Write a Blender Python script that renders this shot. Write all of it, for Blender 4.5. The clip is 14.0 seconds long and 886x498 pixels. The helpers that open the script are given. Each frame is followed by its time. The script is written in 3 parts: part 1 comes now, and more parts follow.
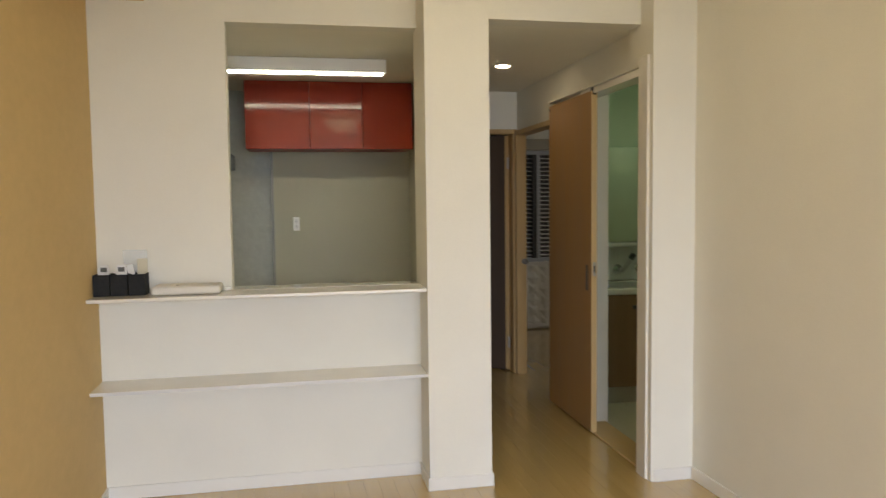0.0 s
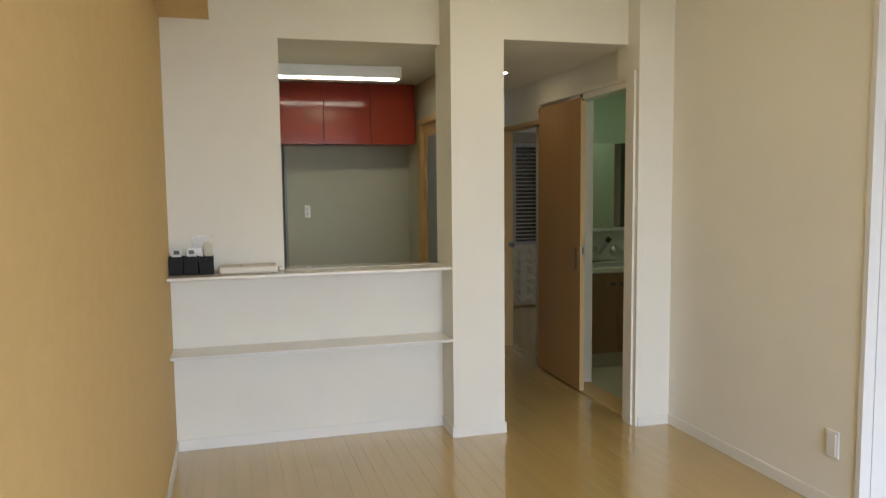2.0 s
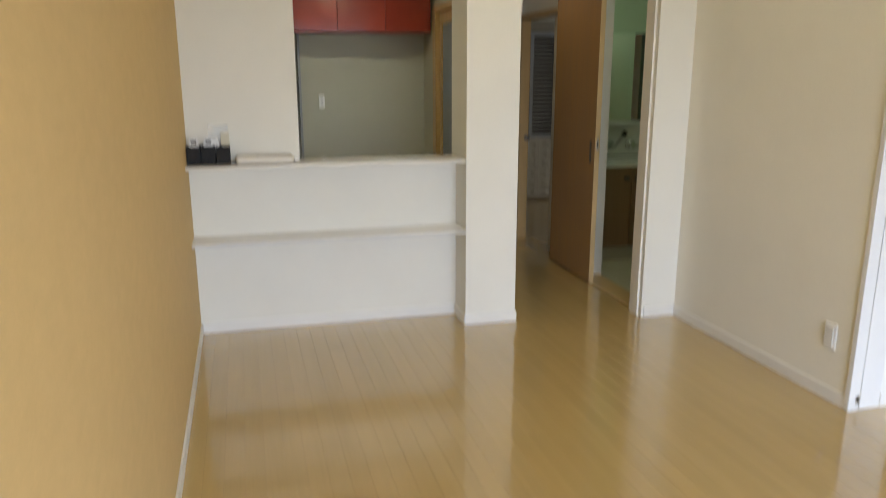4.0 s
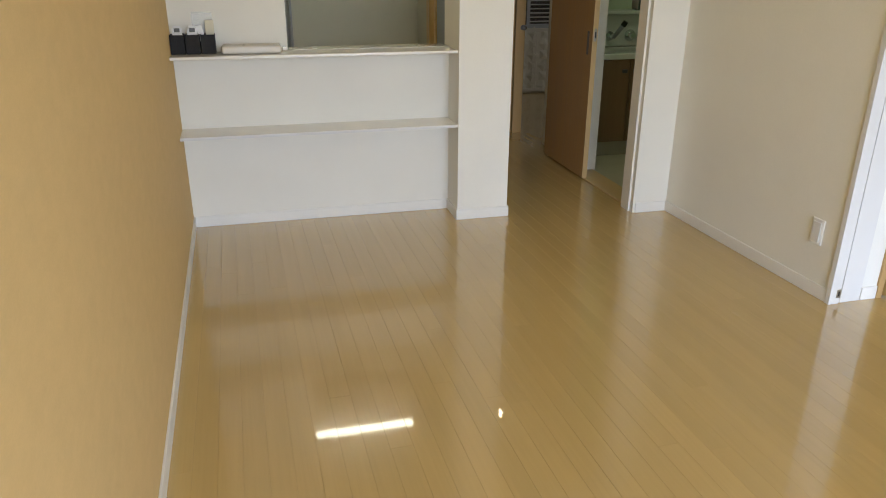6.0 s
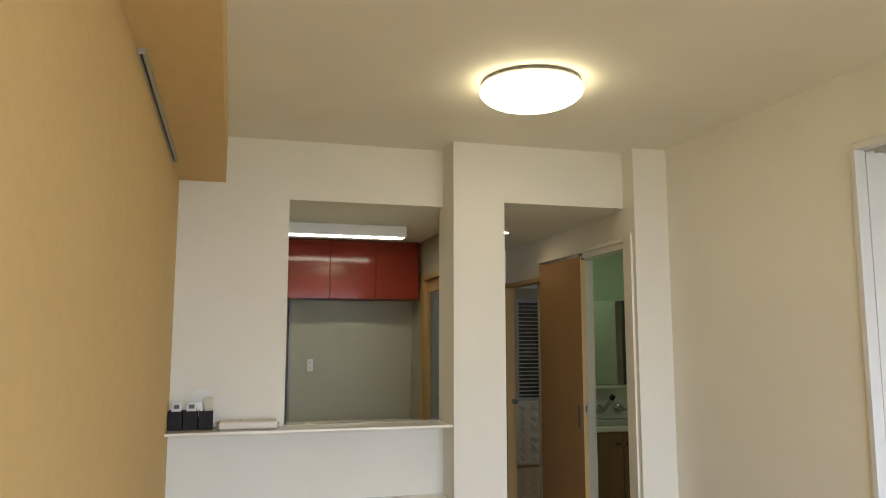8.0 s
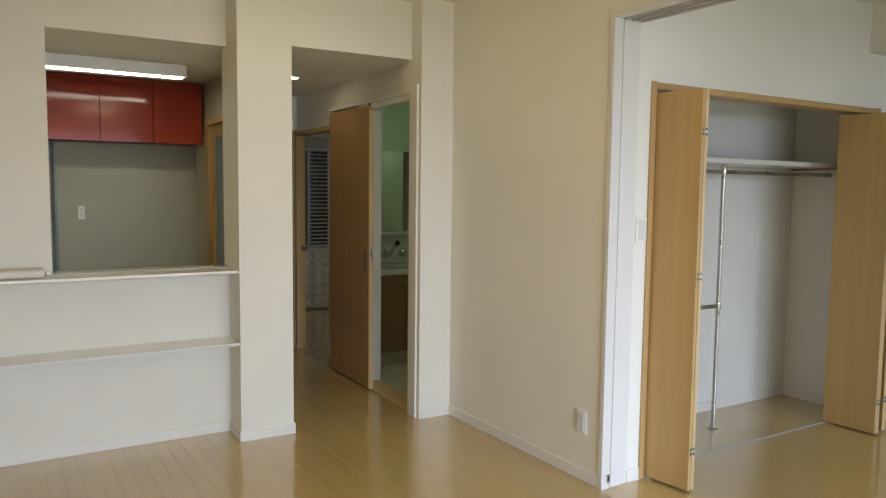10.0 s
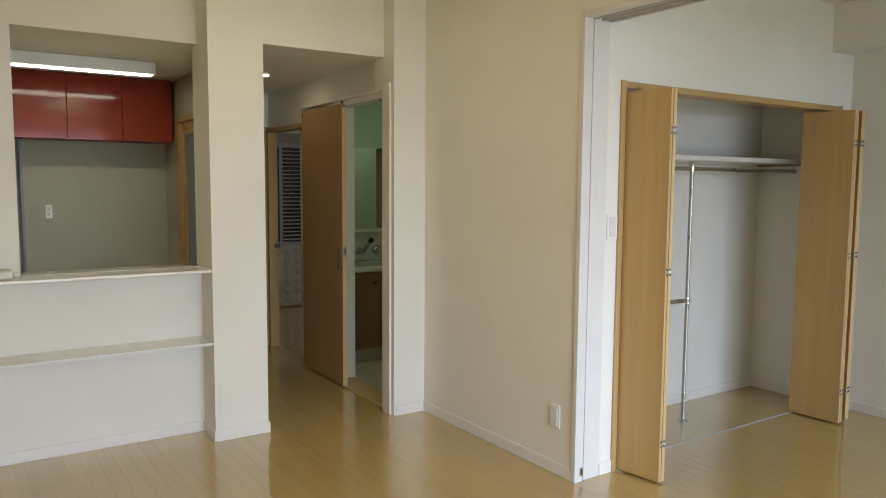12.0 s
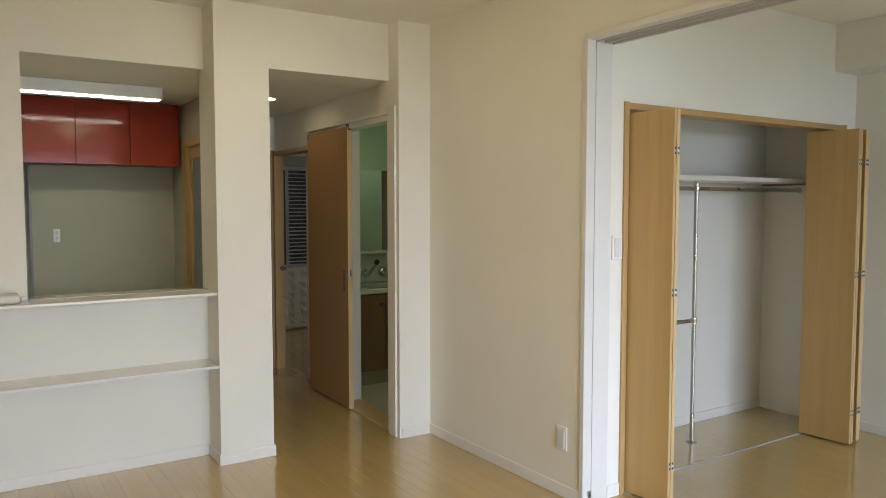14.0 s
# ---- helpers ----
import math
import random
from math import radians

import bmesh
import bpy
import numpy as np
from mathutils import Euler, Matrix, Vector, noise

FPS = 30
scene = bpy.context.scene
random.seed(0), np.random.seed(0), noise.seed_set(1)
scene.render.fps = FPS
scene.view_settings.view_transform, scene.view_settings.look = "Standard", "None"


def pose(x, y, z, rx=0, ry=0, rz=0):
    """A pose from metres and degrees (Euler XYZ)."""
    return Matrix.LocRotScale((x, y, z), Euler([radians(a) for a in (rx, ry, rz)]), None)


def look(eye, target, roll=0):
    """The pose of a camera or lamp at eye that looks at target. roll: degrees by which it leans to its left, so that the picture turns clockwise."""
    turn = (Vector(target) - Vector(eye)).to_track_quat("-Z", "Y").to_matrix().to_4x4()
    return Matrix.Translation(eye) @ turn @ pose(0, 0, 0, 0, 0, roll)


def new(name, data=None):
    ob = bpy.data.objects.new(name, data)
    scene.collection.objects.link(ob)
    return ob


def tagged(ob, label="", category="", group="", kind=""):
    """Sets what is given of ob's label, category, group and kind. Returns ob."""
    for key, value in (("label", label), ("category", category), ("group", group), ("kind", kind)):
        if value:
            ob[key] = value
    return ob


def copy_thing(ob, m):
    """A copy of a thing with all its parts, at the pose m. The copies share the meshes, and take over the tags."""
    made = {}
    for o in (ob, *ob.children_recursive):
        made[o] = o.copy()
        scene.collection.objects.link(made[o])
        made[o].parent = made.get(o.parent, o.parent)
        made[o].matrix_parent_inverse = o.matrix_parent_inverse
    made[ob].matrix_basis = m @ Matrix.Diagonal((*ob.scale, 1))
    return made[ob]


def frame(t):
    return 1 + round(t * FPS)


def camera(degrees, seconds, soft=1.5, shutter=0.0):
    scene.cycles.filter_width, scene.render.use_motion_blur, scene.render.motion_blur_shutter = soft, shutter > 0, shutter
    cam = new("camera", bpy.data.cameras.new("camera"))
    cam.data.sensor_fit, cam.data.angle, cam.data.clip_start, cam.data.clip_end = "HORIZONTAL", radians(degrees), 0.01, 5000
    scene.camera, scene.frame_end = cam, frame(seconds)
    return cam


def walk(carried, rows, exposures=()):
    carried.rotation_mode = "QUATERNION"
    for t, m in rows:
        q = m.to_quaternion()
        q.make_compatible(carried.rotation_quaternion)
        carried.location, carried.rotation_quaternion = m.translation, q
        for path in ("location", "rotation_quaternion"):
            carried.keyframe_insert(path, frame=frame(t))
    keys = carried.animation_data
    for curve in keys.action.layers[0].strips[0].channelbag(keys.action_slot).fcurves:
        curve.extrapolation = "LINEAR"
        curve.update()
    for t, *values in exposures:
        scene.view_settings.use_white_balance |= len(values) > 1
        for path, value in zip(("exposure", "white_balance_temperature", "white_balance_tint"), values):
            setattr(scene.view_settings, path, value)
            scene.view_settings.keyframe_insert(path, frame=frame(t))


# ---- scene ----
cam = camera(63.0, 14.0, soft=1.0, shutter=0.5)

PATH = [
    (0, (0.246, 0.21, 1.383), (0.627, 2.169, 1.25), -0.7),
    (0.3, (0.118, 0.127, 1.411), (0.648, 2.047, 1.239), -0.8),
    (0.5, (0.014, 0.056, 1.368), (0.684, 1.934, 1.215), -1.4),
    (0.7, (-0.074, 0.014, 1.375), (0.713, 1.842, 1.179), -2.2),
    (1, (-0.162, -0.094, 1.377), (0.566, 1.754, 1.147), -1.3),
    (1.5, (-0.259, -0.247, 1.403), (0.352, 1.641, 1.158), -0.8),
    (2, (-0.276, -0.306, 1.428), (0.244, 1.617, 1.252), -0.6),
    (2.5, (-0.276, -0.351, 1.431), (0.201, 1.589, 1.34), 0.8),
    (3, (-0.277, -0.369, 1.445), (0.224, 1.567, 1.402), 0.6),
    (3.5, (-0.28, -0.387, 1.432), (0.201, 1.55, 1.305), 0.6),
    (4, (-0.283, -0.361, 1.436), (0.184, 1.527, 0.967), -0.1),
    (4.2, (-0.281, -0.356, 1.443), (0.182, 1.496, 0.848), -0.1),
    (6.3, (-0.254, -0.37, 1.428), (0.2, 1.431, 0.685), 0.2),
    (6.5, (-0.282, -0.354, 1.446), (0.194, 1.492, 0.843), 0.2),
    (7, (-0.261, -0.357, 1.477), (0.235, 1.558, 1.18), 0.5),
    (7.5, (-0.276, -0.368, 1.455), (0.232, 1.567, 1.426), 0.5),
    (8, (-0.284, -0.368, 1.447), (0.226, 1.55, 1.691), 0.0),
    (8.5, (-0.284, -0.368, 1.454), (0.265, 1.544, 1.667), 0.3),
    (8.8, (-0.25, -0.383, 1.477), (0.392, 1.509, 1.58), 0.6),
    (9, (-0.265, -0.364, 1.444), (0.473, 1.494, 1.48), 0.5),
    (9.2, (-0.258, -0.389, 1.433), (0.592, 1.42, 1.386), -0.3),
    (11.3, (-0.27, -0.476, 1.456), (0.82, 1.188, 1.253), 0.9),
    (11.5, (-0.265, -0.469, 1.459), (0.829, 1.193, 1.259), 0.6),
    (12, (-0.275, -0.472, 1.455), (0.811, 1.198, 1.275), 0.4),
    (12.5, (-0.273, -0.472, 1.455), (0.807, 1.203, 1.286), 0.4),
    (13, (-0.269, -0.477, 1.457), (0.816, 1.197, 1.306), 0.2),
    (13.5, (-0.264, -0.478, 1.454), (0.808, 1.206, 1.327), 0.0),
    (14, (-0.271, -0.479, 1.458), (0.802, 1.204, 1.336), -0.0),
]
walk(cam, [(t, look(eye, aim, roll)) for t, eye, aim, roll in PATH],
     [(0, -0.20, 6780, 13), (1, -0.37, 6600, 12), (2, -0.34, 6400, 11), (3, -0.36, 6330, 11), (3.5, -0.31, 6330, 11), (4, -0.24, 6330, 11), (6.5, -0.33, 6330, 11),
      (7, -0.26, 6330, 11), (7.5, -0.3, 6330, 11), (8, -0.34, 6450, 11), (9, -0.38, 6360, 10.5), (11.5, -0.38, 6400, 10), (14, -0.34, 6400, 10)])


# ---- light ----
world = bpy.data.worlds.new("sky")
scene.world = world
world.use_nodes = True
_bg = world.node_tree.nodes["Background"]
_sky = world.node_tree.nodes.new("ShaderNodeTexSky")
_sky.sky_type, _sky.sun_disc = "NISHITA", False
_sky.sun_elevation, _sky.sun_rotation = radians(50), radians(40)
world.node_tree.links.new(_sky.outputs[0], _bg.inputs[0])
_bg.inputs[1].default_value = 0.12


def area_light(name, x, y, z, w, h, power, colour, rz=0, tilt=12):
    data = bpy.data.lights.new(name, "AREA")
    data.shape, data.size, data.size_y = "RECTANGLE", w, h
    data.energy, data.color = power, colour
    ob = new(name, data)
    ob.matrix_world = pose(x, y, z, 90 - tilt, 0, rz)
    return ob


DAY = (0.622, 0.748, 1.0)
area_light("daylight", 1.9, -8.0, 3.0, 9.0, 2.6, 1880, DAY, 0, -2)
BOUNCE = (0.94, 0.98, 0.92)      # daylight thrown up off the balcony floor
area_light("balcony_bounce_living", 0.75, -2.62, 0.6, 2.3, 1.0, 62, BOUNCE, 0, -52)
area_light("balcony_bounce_bedroom", 3.45, -2.62, 0.6, 1.7, 1.0, 27, BOUNCE, 0, -50)
# Unseen fill under the washroom ceiling, added to brighten it.
area_light("washroom_lamp", 2.55, 4.25, 2.29, 0.35, 0.35, 1.7, (0.95, 1.0, 0.76), 0, 90)
# Added fill at the far room's closed side wall; no window stands there.
area_light("daylight_far_room", 4.46, 6.4, 1.5, 1.2, 1.3, 8.0, (1.0, 0.96, 0.88), 90)

scene.view_settings.exposure = 0.0


# ---- materials ----
def mat_base(name):
    m = bpy.data.materials.new(name)
    m.use_nodes = True
    return m, m.node_tree.nodes, m.node_tree.links, m.node_tree.nodes["Principled BSDF"]


def coords(n, l, scale, kind="Object"):
    tc, mp = n.new("ShaderNodeTexCoord"), n.new("ShaderNodeMapping")
    mp.inputs["Scale"].default_value = scale
    l.new(tc.outputs[kind], mp.inputs[0])
    return mp.outputs[0]


def noise_node(n, l, vec, scale, detail=4.0, rough=0.55):
    t = n.new("ShaderNodeTexNoise")
    t.inputs["Scale"].default_value, t.inputs["Detail"].default_value, t.inputs["Roughness"].default_value = scale, detail, rough
    l.new(vec, t.inputs["Vector"])
    return t.outputs["Fac"]


def ramp(n, l, fac, stops):
    r = n.new("ShaderNodeValToRGB")
    e = r.color_ramp.elements
    e[0].position, e[0].color = stops[0][0], (*stops[0][1], 1)
    e[1].position, e[1].color = stops[-1][0], (*stops[-1][1], 1)
    for p, c in stops[1:-1]:
        e.new(p).color = (*c, 1)
    l.new(fac, r.inputs[0])
    return r.outputs[0]


def mixed(n, l, fac, a, b, mode="MIX"):
    m = n.new("ShaderNodeMix")
    m.data_type, m.blend_type = "RGBA", mode
    for socket, v in ((m.inputs[0], fac), (m.inputs[6], a), (m.inputs[7], b)):
        if isinstance(v, (int, float)):
            socket.default_value = v
        elif isinstance(v, tuple):
            socket.default_value = (*v, 1)
        else:
            l.new(v, socket)
    return m.outputs[2]


def bumped(n, l, p, height, strength, distance):
    b = n.new("ShaderNodeBump")
    b.inputs["Strength"].default_value, b.inputs["Distance"].default_value = strength, distance
    l.new(height, b.inputs["Height"])
    l.new(b.outputs[0], p.inputs["Normal"])


def tone(c, k):
    return tuple(min(1.0, v * k) for v in c)


def wallpaper(name, c, grain=420.0, vary=0.05, bump=0.25, blotch=0.0, rough=0.75, along=1.0):
    """Vinyl wallpaper: fine woven grain, faint large-scale unevenness."""
    m, n, l, p = mat_base(name)
    v = coords(n, l, (1, 1, 1))
    fine = noise_node(n, l, coords(n, l, (1, along, 0.45 if along == 1.0 else 1)), grain, 3, 0.7)
    big = noise_node(n, l, v, 2.2, 4, 0.6)
    col = ramp(n, l, big, [(0.3, tone(c, 1 - vary)), (0.7, tone(c, 1 + vary))])
    col = mixed(n, l, 0.5, col, ramp(n, l, fine, [(0.35, tone(c, 1 - vary)), (0.65, tone(c, 1 + vary))]))
    if blotch:
        mid = noise_node(n, l, coords(n, l, (1, along, 1)), 22, 5, 0.65)
        col = mixed(n, l, blotch, col, ramp(n, l, mid, [(0.35, tone(c, 0.86)), (0.68, tone(c, 1.13))]))
    l.new(col, p.inputs["Base Color"])
    p.inputs["Roughness"].default_value = rough
    p.inputs["Specular IOR Level"].default_value = 0.3
    bumped(n, l, p, fine, bump, 0.0012)
    return m


def painted(name, c, rough=0.35, vary=0.025, bump=0.04, coat=0.0):
    m, n, l, p = mat_base(name)
    v = coords(n, l, (1, 1, 1))
    big = noise_node(n, l, v, 5, 5, 0.6)
    fine = noise_node(n, l, v, 160, 3, 0.6)
    l.new(ramp(n, l, big, [(0.3, tone(c, 1 - vary)), (0.7, tone(c, 1 + vary))]), p.inputs["Base Color"])
    l.new(ramp(n, l, fine, [(0.3, (rough * 0.85,) * 3), (0.7, (rough * 1.15,) * 3)]), p.inputs["Roughness"])
    p.inputs["Coat Weight"].default_value = coat
    p.inputs["Coat Roughness"].default_value = 0.05
    bumped(n, l, p, fine, bump, 0.001)
    return m


def wood(name, c, axis="z", rough=0.38, contrast=0.16, by_object=False, scale=1.0, coat=0.0, bump=0.06):
    """Fine straight-grained veneer; axis is the way of the grain."""
    m, n, l, p = mat_base(name)
    s = {"x": (0.6, 22, 22), "y": (22, 0.6, 22), "z": (22, 22, 0.6)}[axis]
    s = tuple(k * scale for k in s)
    v = coords(n, l, s)
    w = coords(n, l, tuple(k * 0.18 for k in s))
    if by_object:
        info = n.new("ShaderNodeObjectInfo")
        mul = n.new("ShaderNodeVectorMath")
        mul.operation = "SCALE"
        mul.inputs[0].default_value = (37.0, 51.0, 23.0)
        l.new(info.outputs["Random"], mul.inputs["Scale"])
        out = []
        for src in (v, w):
            add = n.new("ShaderNodeVectorMath")
            l.new(src, add.inputs[0]), l.new(mul.outputs[0], add.inputs[1])
            out.append(add.outputs[0])
        v, w = out
    g = noise_node(n, l, v, 5, 6, 0.65)
    b = noise_node(n, l, w, 4, 4, 0.55)
    col = ramp(n, l, g, [(0.28, tone(c, 1 - contrast)), (0.5, c), (0.75, tone(c, 1 + contrast * 0.7))])
    col = mixed(n, l, 0.45, col, ramp(n, l, b, [(0.3, tone(c, 1 - contrast)), (0.7, tone(c, 1 + contrast))]))
    if by_object:
        col = mixed(n, l, 1.0, col, ramp(n, l, info.outputs["Random"], [(0.0, (0.97, 0.97, 0.965)), (1.0, (1.025, 1.02, 1.015))]), "MULTIPLY")
    l.new(col, p.inputs["Base Color"])
    l.new(ramp(n, l, b, [(0.3, (rough * 0.8,) * 3), (0.7, (rough * 1.2,) * 3)]), p.inputs["Roughness"])
    p.inputs["Coat Weight"].default_value, p.inputs["Coat Roughness"].default_value = coat, 0.045
    bumped(n, l, p, g, bump, 0.0008)
    return m


def metal(name, c, rough=0.25):
    m, n, l, p = mat_base(name)
    worn = noise_node(n, l, coords(n, l, (1, 1, 1)), 9, 3, 0.5)
    p.inputs["Base Color"].default_value, p.inputs["Metallic"].default_value = (*c, 1), 1.0
    l.new(ramp(n, l, worn, [(0.3, (rough * 0.9,) * 3), (0.7, (rough * 1.15,) * 3)]), p.inputs["Roughness"])
    return m


def glowing(name, c, strength):
    m, n, l, p = mat_base(name)
    p.inputs["Base Color"].default_value = (0.8, 0.8, 0.8, 1)
    p.inputs["Emission Color"].default_value, p.inputs["Emission Strength"].default_value = (*c, 1), strength
    p.inputs["Roughness"].default_value = 0.3
    return m


def glassy(name, c=(1, 1, 1), rough=0.02, ior=1.45):
    m, n, l, p = mat_base(name)
    p.inputs["Base Color"].default_value, p.inputs["Roughness"].default_value = (*c, 1), rough
    p.inputs["Transmission Weight"].default_value, p.inputs["IOR"].default_value = 1.0, ior
    return m


M_WALL = wallpaper("cream_wallpaper", (0.80, 0.778, 0.70))
M_WHITE_WALL = wallpaper("white_wallpaper", (0.79, 0.78, 0.72))
M_ORANGE = wallpaper("ochre_wallpaper", (0.66, 0.475, 0.225), 260, 0.04, 0.25, 0.2, along=0.55)
M_CEIL = wallpaper("ceiling_paper", (0.83, 0.80, 0.70), 300)
M_WASH = wallpaper("washroom_wallpaper", (0.63, 0.77, 0.59))
M_TRIM = painted("white_trim", (0.70, 0.69, 0.665), 0.35)
M_CTR = painted("counter_laminate", (0.80, 0.77, 0.70), 0.22, coat=0.3)
# Counter cream greyed down to hold the kitchen's reflection.
M_SILL_GREYED = painted("hatch_sill", (0.50, 0.475, 0.40), 0.18, coat=0.5)
M_BASE = painted("baseboard_vinyl", (0.79, 0.77, 0.72), 0.4)
M_FLOOR = wood("maple_floor", (0.50, 0.345, 0.13), "y", 0.22, 0.07, True, coat=1.0, bump=0.006)
M_GROOVE = painted("floor_groove", (0.49, 0.345, 0.135), 0.5)
M_DOOR = wood("maple_veneer", (0.51, 0.338, 0.132), "z", 0.38, 0.13)
# Redder maple, also deepened in colour for the hall's dimmer light.
M_DOOR_HALL_DIM = wood("dimmed_hall_veneer", (0.40, 0.225, 0.085), "z", 0.38, 0.15)
M_RAIL = painted("rail_grey", (0.42, 0.40, 0.35), 0.45)
M_TRACK = painted("floor_track", (0.50, 0.50, 0.49), 0.35)
M_DOOR_EDGE = wood("maple_edge", (0.60, 0.42, 0.20), "z", 0.4, 0.08)
M_FRAME = wood("maple_frame", (0.50, 0.33, 0.14), "z", 0.4, 0.1)
M_FRAME_H = wood("maple_frame_level", (0.50, 0.33, 0.14), "x", 0.4, 0.1)
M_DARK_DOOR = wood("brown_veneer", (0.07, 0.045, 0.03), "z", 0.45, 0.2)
M_VANITY = wood("vanity_front", (0.25, 0.155, 0.085), "z", 0.35, 0.14)
M_RED = painted("red_gloss", (0.30, 0.038, 0.017), 0.5, 0.05, 0.003, coat=0.6)
M_RED.node_tree.nodes["Principled BSDF"].inputs["Coat Roughness"].default_value = 0.09
M_RED.node_tree.nodes["Principled BSDF"].inputs["Specular IOR Level"].default_value = 0.1
M_CARCASS = painted("cabinet_carcass", (0.30, 0.045, 0.02), 0.4)
M_PANEL = wallpaper("kitchen_panel", (0.52, 0.53, 0.47), 60, 0.10, 0.02, 0.45, 0.4)
M_PLASTIC = painted("white_plastic", (0.82, 0.81, 0.78), 0.3)
M_SLOT = painted("dark_slot", (0.03, 0.03, 0.03), 0.5)
M_DULL = painted("dull_grey_metal", (0.07, 0.068, 0.065), 0.35)
M_STEEL = metal("brushed_steel", (0.46, 0.45, 0.42), 0.28)
M_ALU = metal("aluminium", (0.55, 0.56, 0.56), 0.4)
M_CHROME = metal("chrome", (0.75, 0.75, 0.75), 0.08)
M_MIRROR = metal("mirror_glass", (0.85, 0.88, 0.86), 0.015)
M_CERAMIC = painted("basin_ceramic", (0.78, 0.80, 0.76), 0.12, coat=0.6)
M_BLACK = painted("black_fabric_box", (0.008, 0.008, 0.009), 0.75, 0.2, 0.2)
M_LAMP = glowing("lamp_diffuser", (1.0, 0.862, 0.55), 10.1)
M_TUBE = glowing("tube_diffuser", (1.0, 0.99, 0.76), 27.0)
M_DOWN = glowing("downlight_glow", (1.0, 0.82, 0.52), 60.0)
M_BEZEL = painted("lamp_base", (0.14, 0.13, 0.12), 0.4)
M_VINYL = painted("vinyl_floor", (0.62, 0.60, 0.48), 0.3, 0.06)
M_GLASS = glassy("clear_glass")
M_ACRYL, _n, _l, _p = mat_base("clear_acrylic")
_p.inputs["Base Color"].default_value, _p.inputs["Roughness"].default_value = (0.75, 0.76, 0.74, 1), 0.25
_clear, _both = _n.new("ShaderNodeBsdfTransparent"), _n.new("ShaderNodeMixShader")
_both.inputs[0].default_value = 0.24
_l.new(_clear.outputs[0], _both.inputs[1]), _l.new(_p.outputs[0], _both.inputs[2])
_l.new(_both.outputs[0], _n["Material Output"].inputs["Surface"])
M_SLAT = painted("blind_slat", (0.76, 0.77, 0.77), 0.4)
M_SASH = painted("grey_sash", (0.46, 0.50, 0.56), 0.4)
M_DARKFRAME = painted("window_frame_dark", (0.05, 0.05, 0.055), 0.4)
M_BACKDROP = painted("backdrop_dark", (0.05, 0.055, 0.07), 0.5)
M_BLINDBOX = painted("blind_box", (0.33, 0.31, 0.26), 0.5)
# Dark gloss paint in place of what the side mirror would reflect.
M_SIDE_DARK_PAINT = painted("side_mirror_dark_paint", (0.05, 0.07, 0.055), 0.2)
# Paper colour toned down, since the strong tube would overlight the kitchen.
M_KITCHEN_DIM = wallpaper("dimmed_kitchen_wallpaper", (0.46, 0.445, 0.345))
M_INFILL = painted("infill_blue_grey", (0.17, 0.205, 0.24), 0.35)
M_LACE = painted("embossed_panel", (0.72, 0.72, 0.68), 0.5)
M_HOOD = painted("hood_dark", (0.05, 0.048, 0.045), 0.3)


# ---- building helpers ----
def box(bm, x0, x1, y0, y1, z0, z1, bevel=0.0, seg=2):
    geo = bmesh.ops.create_cube(bm, size=1.0)
    vs = geo["verts"]
    for v in vs:
        v.co = Vector(((x0 + x1) / 2 + v.co.x * (x1 - x0), (y0 + y1) / 2 + v.co.y * (y1 - y0), (z0 + z1) / 2 + v.co.z * (z1 - z0)))
    if bevel:
        es = list({e for v in vs for e in v.link_edges})
        bmesh.ops.bevel(bm, geom=es, offset=bevel, segments=seg, affect="EDGES", profile=0.5)
    return bm


def turned(bm, profile, centre=(0, 0, 0), steps=32, axis="z"):
    """A turned body: profile rows of (radius, height)."""
    rings = []
    for r, h in profile:
        ring = []
        for i in range(steps):
            a = 2 * math.pi * i / steps
            u, w = r * math.cos(a), r * math.sin(a)
            co = {"z": (u, w, h), "x": (h, u, w), "y": (w, h, u)}[axis]
            ring.append(bm.verts.new(Vector(centre) + Vector(co)))
        rings.append(ring)
    for a, b in zip(rings, rings[1:]):
        for i in range(steps):
            bm.faces.new((a[i], a[(i + 1) % steps], b[(i + 1) % steps], b[i]))
    bm.faces.new(list(reversed(rings[0])))
    bm.faces.new(rings[-1])
    return bm


def tube(bm, a, b, r, steps=20):
    a, b = Vector(a), Vector(b)
    q = (b - a).to_track_quat("Z", "Y").to_matrix().to_4x4()
    g = bmesh.ops.create_cone(bm, cap_ends=True, segments=steps, radius1=r, radius2=r, depth=(b - a).length)
    bmesh.ops.transform(bm, matrix=Matrix.Translation((a + b) / 2) @ q, verts=g["verts"])
    return bm


def mesh_of(name, bm, material, smooth=False):
    bmesh.ops.recalc_face_normals(bm, faces=bm.faces)
    me = bpy.data.meshes.new(name)
    bm.to_mesh(me)
    bm.free()
    me.materials.append(material)
    if smooth:
        for f in me.polygons:
            f.use_smooth = True
        me.set_sharp_from_angle(angle=radians(35))
    return me


def part(name, bm, material, parent, label="", smooth=False):
    ob = new(name, mesh_of(name, bm, material, smooth))
    ob.parent = parent
    if smooth:
        wn = ob.modifiers.new("even_normals", "WEIGHTED_NORMAL")
        wn.weight, wn.keep_sharp = 100, True
    if label:
        tagged(ob, label)
    return ob


def thing(name, m, label, category, group="", kind=""):
    ob = new(name)
    ob.matrix_basis = m
    return tagged(ob, label, category, group, kind)


def solid(name, boxes, material, label, category, bevel=0.0):
    """A piece of the setting made of boxes."""
    bm = bmesh.new()
    for b in boxes:
        box(bm, *b, bevel)
    return tagged(new(name, mesh_of(name, bm, material)), label, category, "", "structure")


